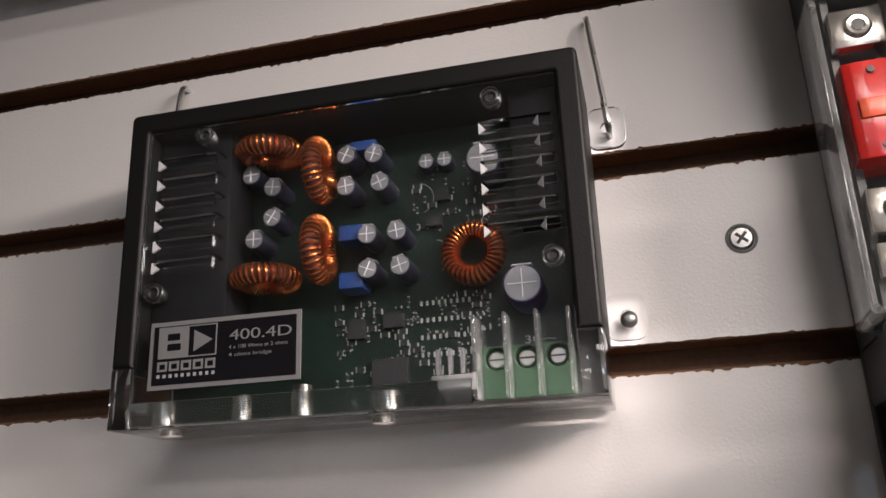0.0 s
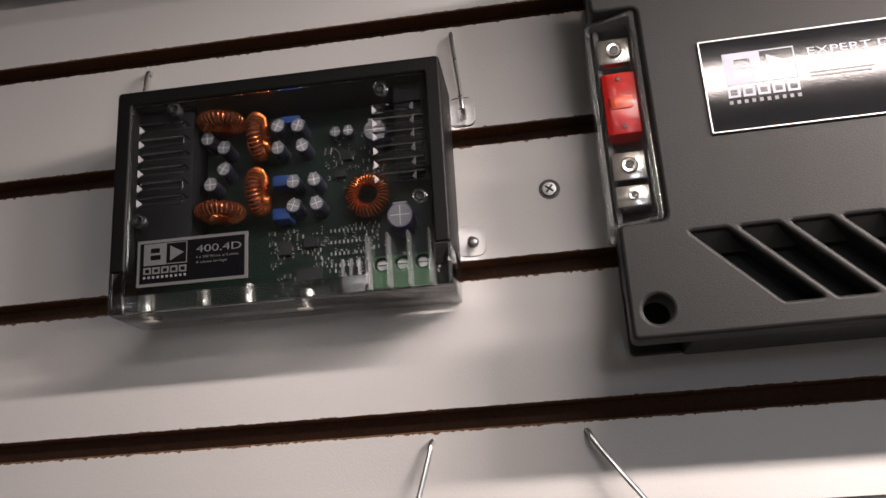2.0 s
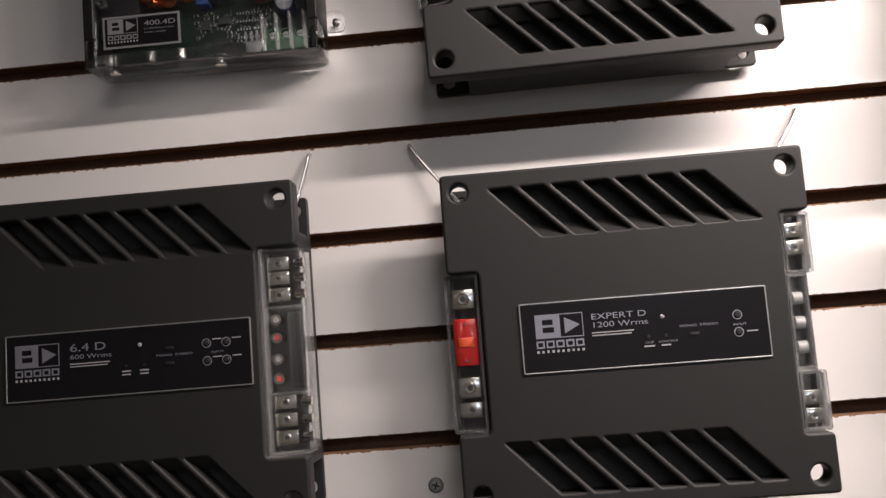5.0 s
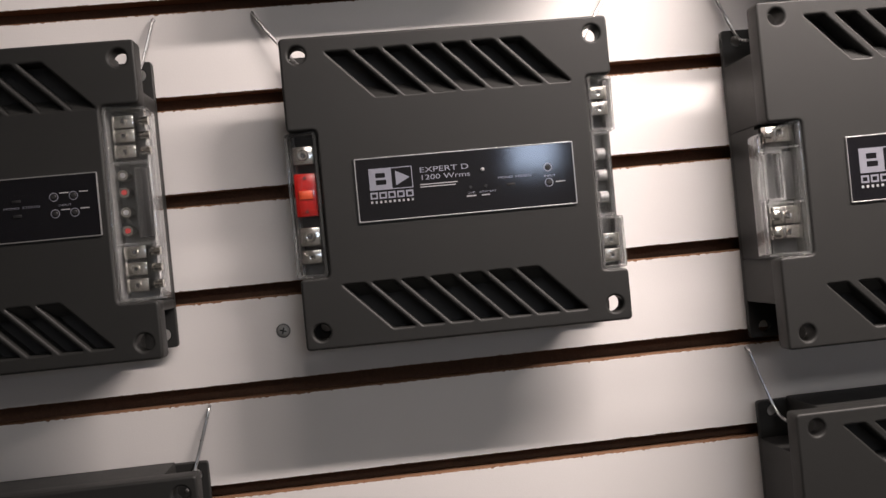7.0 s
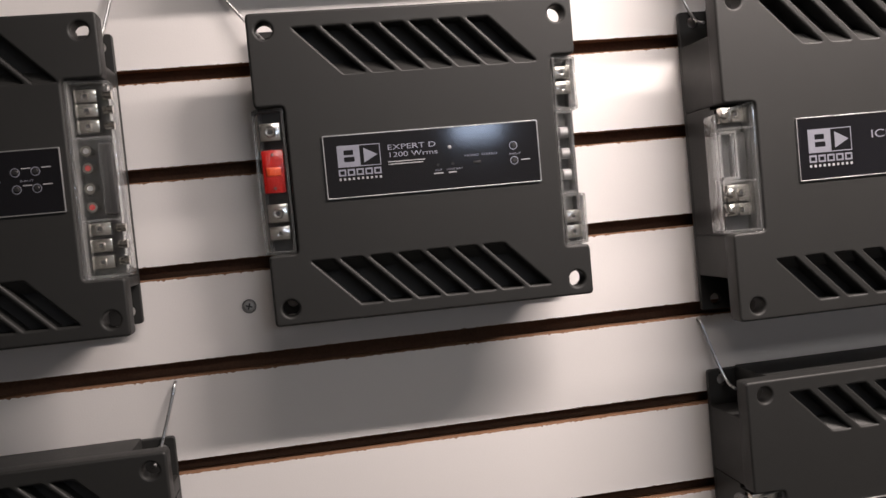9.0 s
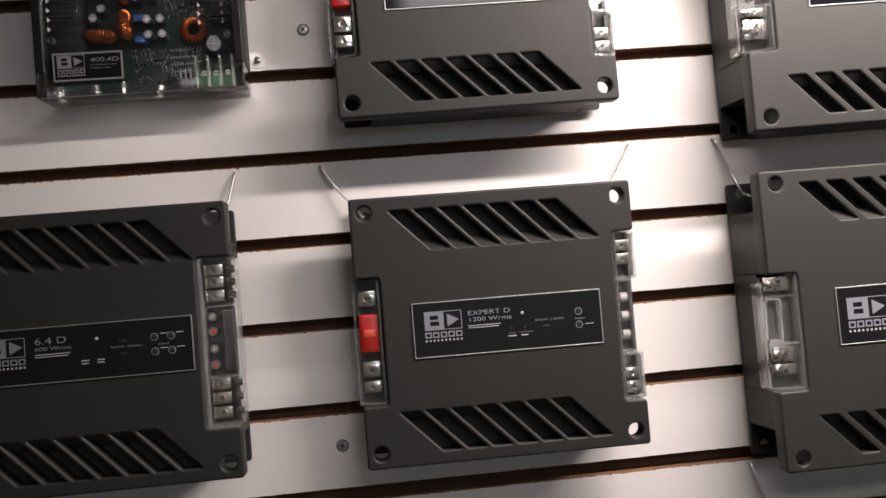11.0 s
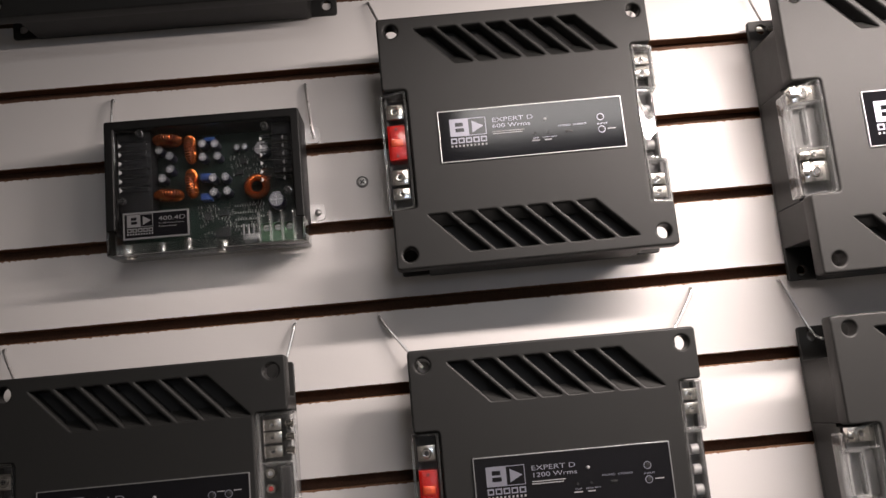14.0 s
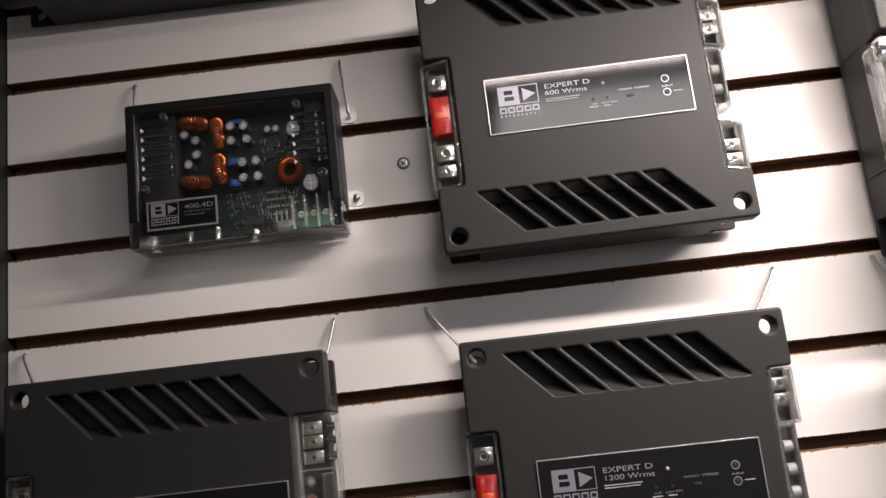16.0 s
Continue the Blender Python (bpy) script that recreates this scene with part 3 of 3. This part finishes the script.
amplifier(pose(-0.0740, -0.0600, 1.2760, 0.5, 0, 0), W0, H0, 0.0560, "dark grey amplifier hanging in the bottom row", BAY_L, BAY_5, left_panel)
amplifier(pose(-0.0630, -0.0640, 2.1360, 3.0, 0, 0), 0.310, 0.2520, 0.060, "wide dark amplifier hanging in the top row, underside in shade", None, None, lambda a: plate_panel(a, -0.09, 0.09, -0.028, 0.022), pitch=0.0270)
BAY_X = (-0.0590, 0.0390, 0.0260)
LARGE = "large deep dark grey amplifier with clear side terminals"
PLAIN_CLAMPS = ((0.0310, 0.0120, 0.0021), (-0.0285, 0.0130, 0.0021), (-0.0410, 0.0095, 0.0015))
HEAVY_CLAMPS = ((0.0290, 0.0150, 0.0034), (-0.0245, 0.0075, 0.0014), (-0.0390, 0.0170, 0.0036))
for x, y, z, tilt, lean, deep, clamps in ((0.6030, -0.0835, 1.8450, 1.5, -0.6, 0.0760, HEAVY_CLAMPS), (0.6034, -0.0788, 1.5578, -0.5, 0, 0.0730, PLAIN_CLAMPS),
                                          (0.6045, -0.0780, 1.2590, 0, 0, 0.0730, PLAIN_CLAMPS)):
    amplifier(pose(x, y, z, tilt, lean, 0), 0.262, 0.2520, deep, LARGE, BAY_X, None, large_panel(clamps), pitch=0.0240, eye=(0.0149, 0.0112))

for x0, z0, x1, z1 in ((-0.223, 1.730, -0.205, 1.684), (0.032, 1.730, 0.021, 1.684), (0.1065, 1.730, 0.139, 1.678), (0.389, 1.730, 0.358, 1.678),
                       (0.469, 1.730, 0.487, 1.672), (0.046, 1.430, 0.030, 1.372), (0.475, 1.430, 0.490, 1.372), (0.119, 2.030, 0.141, 1.968), (0.385, 2.030, 0.356, 1.968),
                       (0.474, 2.030, 0.492, 1.960)):
    hook(x0, z0, x1, z1)

# ---- the small amplifier with a clear cover ----
SMALL = thing("clear_cover_amplifier", pose(-0.0322, -0.0462, 1.8505, 1.0, 0, 0.4), "small black amplifier with clear cover showing copper coils", "amplifier")


def small_amplifier(a):
    x0, x1, z0, z1, zc, D = -0.0845, 0.0845, -0.0595, 0.0590, -0.0385, 0.0430
    fw = 0.0080
    frame_out = [(x0, zc), (x0 + fw, zc), (x0 + fw, z1 - fw), (x1 - fw, z1 - fw), (x1 - fw, zc), (x1, zc), (x1, z1), (x0, z1)]
    part("housing_frame", plate(rounded(frame_out, [.0005, .0005, .001, .001, .0005, .0005, .0025, .0025]), [], -0.0005, D, 0.0012), FRAME, a)
    part("back_plate", box(x0 + .001, x1 - .001, D - 0.004, D - 0.0002, z0 + .002, z1 - .002), INNER, a)
    # clear front sheet with its vents
    holes = [rounded(rect(x0 + 0.0125, 0.0395 - k * 0.0080 - 0.0048, x0 + 0.036, 0.0395 - k * 0.0080), 0.0006, 2) for k in range(6)]
    holes += [rounded(rect(x1 - 0.0350, 0.0360 - k * 0.0074 - 0.0044, x1 - 0.0105, 0.0360 - k * 0.0074), 0.0006, 2) for k in range(6)]
    s = part("front_sheet", plate(rounded(rect(x0 + fw + .0003, z0 + .0006, x1 - fw - .0003, z1 - fw - .0003), 0.001), holes, 0.0004, 0.0024), SMOKE, a, "clear front cover", smooth=0)
    s.visible_shadow = False
    for xa, xb, zt, n, st in ((x0 + 0.0125, x0 + 0.036, 0.0395, 6, 0.0080), (x1 - 0.0350, x1 - 0.0105, 0.0360, 6, 0.0074)):
        for k in range(n):
            z = zt - k * st
            lv = part("vent_lip", box(xa - 0.0006, xb + 0.0006, 0.0026, 0.0085, z - 0.0002, z + 0.0010, 0.0003, 1), SMOKE, a)
            lv.visible_shadow = False
            # opaque pale triangles paint the glints at the ends of the clear vents
            for end, way in ((xa, 1), (xb - 0.0045, -1))[:1 if xa < 0 else 2]:
                bm = bmesh.new()
                vs = [bm.verts.new(c) for c in ((end - way * .0002, 0.0003, z - .0046), (end + way * .0018, 0.0018, z - .0024), (end - way * .0002, 0.0003, z - .0004))]
                vb = [bm.verts.new((v.co.x, v.co.y + 0.001, v.co.z)) for v in vs]
                bm.faces.new(vs), bm.faces.new(vb[::-1])
                for q in range(3):
                    bm.faces.new((vs[q], vb[q], vb[(q + 1) % 3], vs[(q + 1) % 3]))
                bmesh.ops.recalc_face_normals(bm, faces=bm.faces[:])
                part("vent_glint", bm, PRINT_GREY, a, smooth=0)
    # clear tray along the lower edge
    tray = [("tray_floor", (x0 + .0002, x1 - .0002, 0.0026, D - .005, z0, z0 + 0.0016)), ("tray_end", (x0 + .0002, x0 + .0018, 0.0004, D - .005, z0 + .0018, zc - .0002)),
            ("tray_end", (x1 - .0018, x1 - .0002, 0.0004, D - .005, z0 + .0018, zc - .0002)), ("tray_front", (x0 + .0002, x0 + fw, -0.0004, 0.0018, z0, zc - .0002)),
            ("tray_front", (x1 - fw, x1 - .0002, -0.0004, 0.0018, z0, zc - .0002))]
    for nm, b in tray:
        o = part(nm, box(*b, 0.0004), CLEAR, a)
        o.visible_shadow = nm == "tray_floor"
    lip = part("tray_lip", box(x0 + fw + .0004, 0.0430, -0.0010, 0.0002, z0 + .0002, z0 + 0.0085, 0.0004), FROST, a, "frosted lower lip of the clear cover")
    lip.visible_shadow = False
    # circuit board and heat sinks
    part("circuit_board", box(x0 + 0.009, x1 - 0.009, 0.0290, 0.0306, z0 + 0.004, z1 - 0.010), PCB, a, "green circuit board")
    part("heat_sink", box(x0 + 0.0085, x0 + 0.0380, 0.0090, 0.0288, z0 + 0.024, z1 - 0.0085, 0.0008), PCB_BLACK, a)
    part("heat_sink", box(x1 - 0.0260, x1 - 0.0085, 0.0105, 0.0288, 0.004, z1 - 0.0085, 0.0008), PCB_BLACK, a)
    for x, z in ((-0.054, 0.0470), (-0.0710, -0.0120), (0.0540, 0.0450), (0.0710, -0.0140)):
        b = part("screw_boss", plate(circle(x, z, 0.0036), [circle(x, z, 0.0028)], -0.0002, 0.0040, 0.0003), CLEAR, a)
        b.visible_shadow = False
        part("cover_screw", lathe([(0.0027, 0.007), (0.0027, 0.0012), (0.0020, 0.0008), (0.0012, 0.0020)], 14), CHIP, a, m=pose(x, 0, z))

    def coil_mesh(R, r, turns, wire, squash=1.25):
        pts = []
        n = turns * 12
        for k in range(n):
            t = 2 * math.pi * k / n
            q = t * turns
            rr = R + r * math.cos(q)
            pts.append((rr * math.cos(t), r * squash * math.sin(q), rr * math.sin(t)))
        return tube(pts, wire, 5, True)

    wind = coil_mesh(0.0090, 0.0036, 33, 0.00056, 0.98)
    wind_me = bpy.data.meshes.new("winding")
    wind.to_mesh(wind_me)
    wind.free()
    finish(wind_me, COPPER, 60)
    core_bm = bmesh.new()
    rings = []
    for k in range(28):
        t = 2 * math.pi * k / 28
        rings.append([core_bm.verts.new(((0.0090 + 0.0030 * math.cos(q)) * math.cos(t), 0.0029 * math.sin(q), (0.0090 + 0.0030 * math.cos(q)) * math.sin(t))) for q in [2 * math.pi * j / 10 for j in range(10)]])
    for k in range(28):
        for j in range(10):
            core_bm.faces.new((rings[k][j], rings[(k + 1) % 28][j], rings[(k + 1) % 28][(j + 1) % 10], rings[k][(j + 1) % 10]))
    bmesh.ops.recalc_face_normals(core_bm, faces=core_bm.faces[:])
    core_me = bpy.data.meshes.new("core")
    core_bm.to_mesh(core_me)
    core_bm.free()
    finish(core_me, CORE, 60)
    for x, z, ry, rx, rz in ((-0.0345, 0.0430, 0, 90, 0), (-0.0140, 0.0330, 0, 0, 90), (-0.0140, 0.0020, 0, 0, 90), (-0.0345, -0.0070, 0, 90, 0), (0.0420, -0.0045, 0, 0, 0)):
        flat = not (rx or rz)
        c = part("toroid", core_me, CORE, a, "copper-wound toroidal coil", m=pose(x, 0.0190 if flat else 0.0160, z, rx, 0, rz) @ Matrix.Diagonal((0.92, 1.3, 0.92, 1) if flat else (1, 1, 1, 1)))
        part("winding", wind_me, COPPER, c)

    def capacitor(x, z, r, h, sleeve=SLEEVE, tilt=0):
        c = part("capacitor", lathe([(r, h), (r, 0.0008), (r * 0.94, 0.0)], 22), sleeve, a, m=pose(x, 0.0288 - h, z, 0, tilt, 0))
        part("can_top", lathe([(r * 0.90, 0.0004), (r * 0.88, -0.0004), (r * 0.3, -0.0005)], 22), ALU, c, "silver can top")
        bm = bmesh.new()
        add_box(bm, -r * .72, r * .72, -0.00075, -0.0004, -0.00016, 0.00016)
        add_box(bm, -0.00016, 0.00016, -0.00073, -0.0004, -r * .72, r * .72)
        part("vent_score", bm, PRINT, c)
        part("value_mark", plate(rect(-r * .5, r * .93, r * .5, r * 1.02), [], 0.0002, 0.004), PRINT_GREY, c)

    for x, z in ((-0.0040, 0.0380), (0.0068, 0.0370), (-0.0040, 0.0255), (0.0090, 0.0255), (0.0040, 0.0060), (0.0150, 0.0060), (0.0040, -0.0070), (0.0160, -0.0070),
                 (-0.0420, 0.0350), (-0.0330, 0.0290), (-0.0330, 0.0170), (-0.0400, 0.0090)):
        capacitor(x, z, 0.0038, 0.0125, tilt=random.uniform(-40, 40))
    capacitor(0.0590, -0.0190, 0.0068, 0.0160, SLEEVE_VIOLET)
    capacitor(0.0480, 0.0280, 0.0062, 0.0160)
    for x, z in ((0.0250, 0.0340), (0.0320, 0.0340)):
        capacitor(x, z, 0.0030, 0.0060)
    for x, z, w, h in ((-0.0030, 0.0080, 0.009, 0.006), (-0.0030, -0.0100, 0.009, 0.006), (0.0020, 0.0420, 0.010, 0.004)):
        part("film_capacitor", box(x - w / 2, x + w / 2, 0.0180, 0.0288, z - h / 2, z + h / 2, 0.0006), BLUE, a, "blue film capacitor")
    # small surface parts: chips, resistors and their pads
    rnd = random.Random(7)
    chips, pads = bmesh.new(), bmesh.new()
    for k in range(230):
        x, z = rnd.uniform(-0.012, 0.049), rnd.choice((rnd.uniform(-0.050, -0.016), rnd.uniform(-0.050, -0.016), rnd.uniform(0.008, 0.034)))
        if z > 0 and x < 0.018:
            continue
        w, h = rnd.choice(((0.0008, 0.0016), (0.0016, 0.0008), (0.0006, 0.0012), (0.0024, 0.0020)))
        add_box(chips, x - w / 2, x + w / 2, 0.0282, 0.0290, z - h / 2, z + h / 2)
        for sgn in (-1, 1):
            if w > h:
                add_box(pads, x + sgn * w * .62 - .00025, x + sgn * w * .62 + .00025, 0.0284, 0.0290, z - h / 2, z + h / 2)
            else:
                add_box(pads, x - w / 2, x + w / 2, 0.0284, 0.0290, z + sgn * h * .62 - .00025, z + sgn * h * .62 + .00025)
    for r in range(4):
        for k in range(9):
            x, z = 0.0200 + k * 0.0022, -0.0180 - r * 0.0062
            add_box(pads, x - .0004, x + .0004, 0.0284, 0.0290, z - .0012, z + .0004)
    for x, z, w, h in ((-0.004, -0.0260, 0.006, 0.007), (0.010, -0.0240, 0.007, 0.005), (0.0085, -0.0430, 0.013, 0.011), (0.030, 0.0220, 0.005, 0.005), (0.026, 0.0120, 0.006, 0.004)):
        add_box(chips, x - w / 2, x + w / 2, 0.0262, 0.0290, z - h / 2, z + h / 2)
    tagged(part("small_chips", chips, CHIP, a, smooth=0), kind="stuff")
    tagged(part("solder_pads", pads, SOLDER, a, smooth=0), kind="stuff")
    for x, z, r in ((0.0200, 0.0220, 0.0060), (0.0260, -0.0010, 0.0060)):
        part("outline_print", tube([(x + r * math.cos(q), 0.0288, z + r * math.sin(q)) for q in [math.radians(-70 + 14 * k) for k in range(12)]], 0.00018, 5), PRINT_GREY, a)
    # speaker plug, power terminals and input sockets along the lower edge
    part("pin_header", box(0.0270, 0.0440, 0.0120, 0.0288, -0.0530, -0.0475, 0.0005), GREY, a, "pale pin header")
    for k in range(4):
        part("pin", box(0.0288 + k * 0.0042, 0.0300 + k * 0.0042, 0.0118, 0.0150, -0.0474, -0.0390), GREY, a)
    for k in range(3):
        x = 0.0490 + k * 0.0100
        t = part("power_terminal", plate(rounded(rect(x - 0.0047, -0.0570, x + 0.0047, -0.0395), 0.0008), [circle(x, -0.0438, 0.0036, 18)], 0.0115, 0.0280, 0.0006), TERMINAL, a, "green screw terminal")
        part("terminal_screw", lathe([(0.0031, 0.020), (0.0031, 0.0138), (0.0024, 0.0132)], 18), STEEL, t, m=pose(x, 0, -0.0438))
        part("slot", box(x - 0.0024, x + 0.0024, 0.0130, 0.0136, -0.0441, -0.0435), CHIP, t)
    for k in range(4):
        x = 0.0440 + k * 0.0100
        f = part("divider", box(x - 0.0006, x + 0.0006, -0.0004, 0.0200, -0.0575, -0.0310, 0.0003), RIM, a)
        f.visible_shadow = False
    part("print", words("30 ~", 0.0046, 0.0560, -0.0360, 0.0286), PRINT_GREY, a)
    for x, z, r, l in ((-0.0680, -0.0500, 0.0042, 0.0110), (-0.0400, -0.0490, 0.0034, 0.0080), (-0.0190, -0.0470, 0.0036, 0.0090), (0.0100, -0.0525, 0.0042, 0.0090)):
        part("input_socket", lathe([(r, 0.0), (r, -l), (r * 0.8, -l - 0.0005)], 18, "z"), CHROME, a, "nickel input socket", m=pose(x, 0.0140, z))
    # label
    lx0, lx1, lz0, lz1 = -0.0700, -0.0140, -0.0470, -0.0235
    p = part("label_plate", plate(rect(lx0, lz0, lx1, lz1), [], -0.0002, 0.0003), LABEL_GREY, a, "black label with a silver border")
    part("label_field", plate(rect(lx0 + .0016, lz0 + .0016, lx1 - .0016, lz1 - .0016), [], -0.0004, 0.0), GLOSS, p)
    logo(p, lx0 + 0.0035, lz0 + 0.0105, 0.0220, -0.0005, LABEL_GREY)
    part("print", words("400.4D", 0.0060, lx0 + 0.0300, lz0 + 0.0150, -0.0005), LABEL_GREY, p)
    part("print", words("4 x 100 Wrms at 2 ohms", 0.0021, lx0 + 0.0300, lz0 + 0.0120, -0.0005, wide=1.0), LABEL_GREY, p)
    part("print", words("4 ohms bridge", 0.0021, lx0 + 0.0300, lz0 + 0.0094, -0.0005), LABEL_GREY, p)
    # fixing ears
    for z in (0.0460, -0.0270):
        for sx in (1, -1):
            e = x1 if sx > 0 else x0
            loop = rounded([(e - sx * .001, z - 0.0085), (e + sx * 0.0135, z - 0.0085), (e + sx * 0.0135, z + 0.0085), (e - sx * .001, z + 0.0085)], 0.005, 5)
            o = part("fixing_ear", plate(loop, [circle(e + sx * 0.0065, z, 0.0022, 14)], D - 0.0036, D - 0.0006, 0.0007), CLEAR, a, "clear fixing ear")
            o.visible_shadow = False


small_amplifier(SMALL)
st = thing("ear_screw", pose(0.0592, -0.0050, 1.8230), "small round-head steel screw in a clear fixing ear", "screw")
part("screw_head", lathe([(0.0014, 0.012), (0.0014, 0.0006), (0.0030, 0.0004), (0.0030, -0.0006), (0.0020, -0.0018), (0.0008, -0.0021)], 18), STEEL, st)
for x, zz in ((0.0550, 1.8970), (-0.1235, 1.8970)):
    xe = x + (0.0040 if x > 0 else -0.001)
    pts = bend([(x, 0.010, 1.9475), (x, -0.0050, 1.9485), (x + 0.0005, -0.0075, 1.940), (xe, -0.0095, zz + 0.004), (xe + .0004, -0.0085, zz - 0.001), (xe + .0004, 0.0, zz - 0.0012)])
    tagged(part("wire_hook", tube(pts, 0.00125, 8), WIRE), "straight galvanised wire hook holding a clear ear", "hook", "hooks on the slatwall")

# ---- inferred LED strip, added fill panel and assumed far source ----
strip = thing("led_strip", pose(STRIP[0], STRIP[1] - 0.004, STRIP[2] + 0.030, -13, 0, 0), "slim white lighting bar hung from the ceiling", "lamp")
part("lamp_bar", box(-0.48, 0.48, -0.022, 0.022, 0.0, 0.012, 0.002), PRINT, strip)
for x in (-0.40, 0.40):
    part("hanger", tube([(x, 0, 0.012), (x, -0.150, 0.650)], 0.003, 8), POST, strip)
# made-up housing for the fill light, out of view
fill_panel = thing("ceiling_fill_panel", pose(0.9, -2.5, 2.68), "flat white ceiling panel added unseen above the fill light", "lamp")
part("fill_frame", box(-0.62, 0.62, -0.32, 0.32, 0.0, 0.019, 0.003), PRINT, fill_panel)
# unseen cool source behind the bluish spot on the plate; its form is assumed
far_source = thing("far_cool_source", pose(0.945, -3.59, 1.925), "small far cool glowing pane, unseen, added for the bluish plate reflection", "window", kind="structure")
part("pane", box(-0.11, 0.11, 0.0, 0.006, -0.12, 0.12), GLOW_COOL, far_source)
part("source_frame", plate(rect(-0.15, -0.16, 0.15, 0.16), [rect(-0.11, -0.12, 0.11, 0.12)], -0.008, 0.012, 0.002), PRINT, far_source)
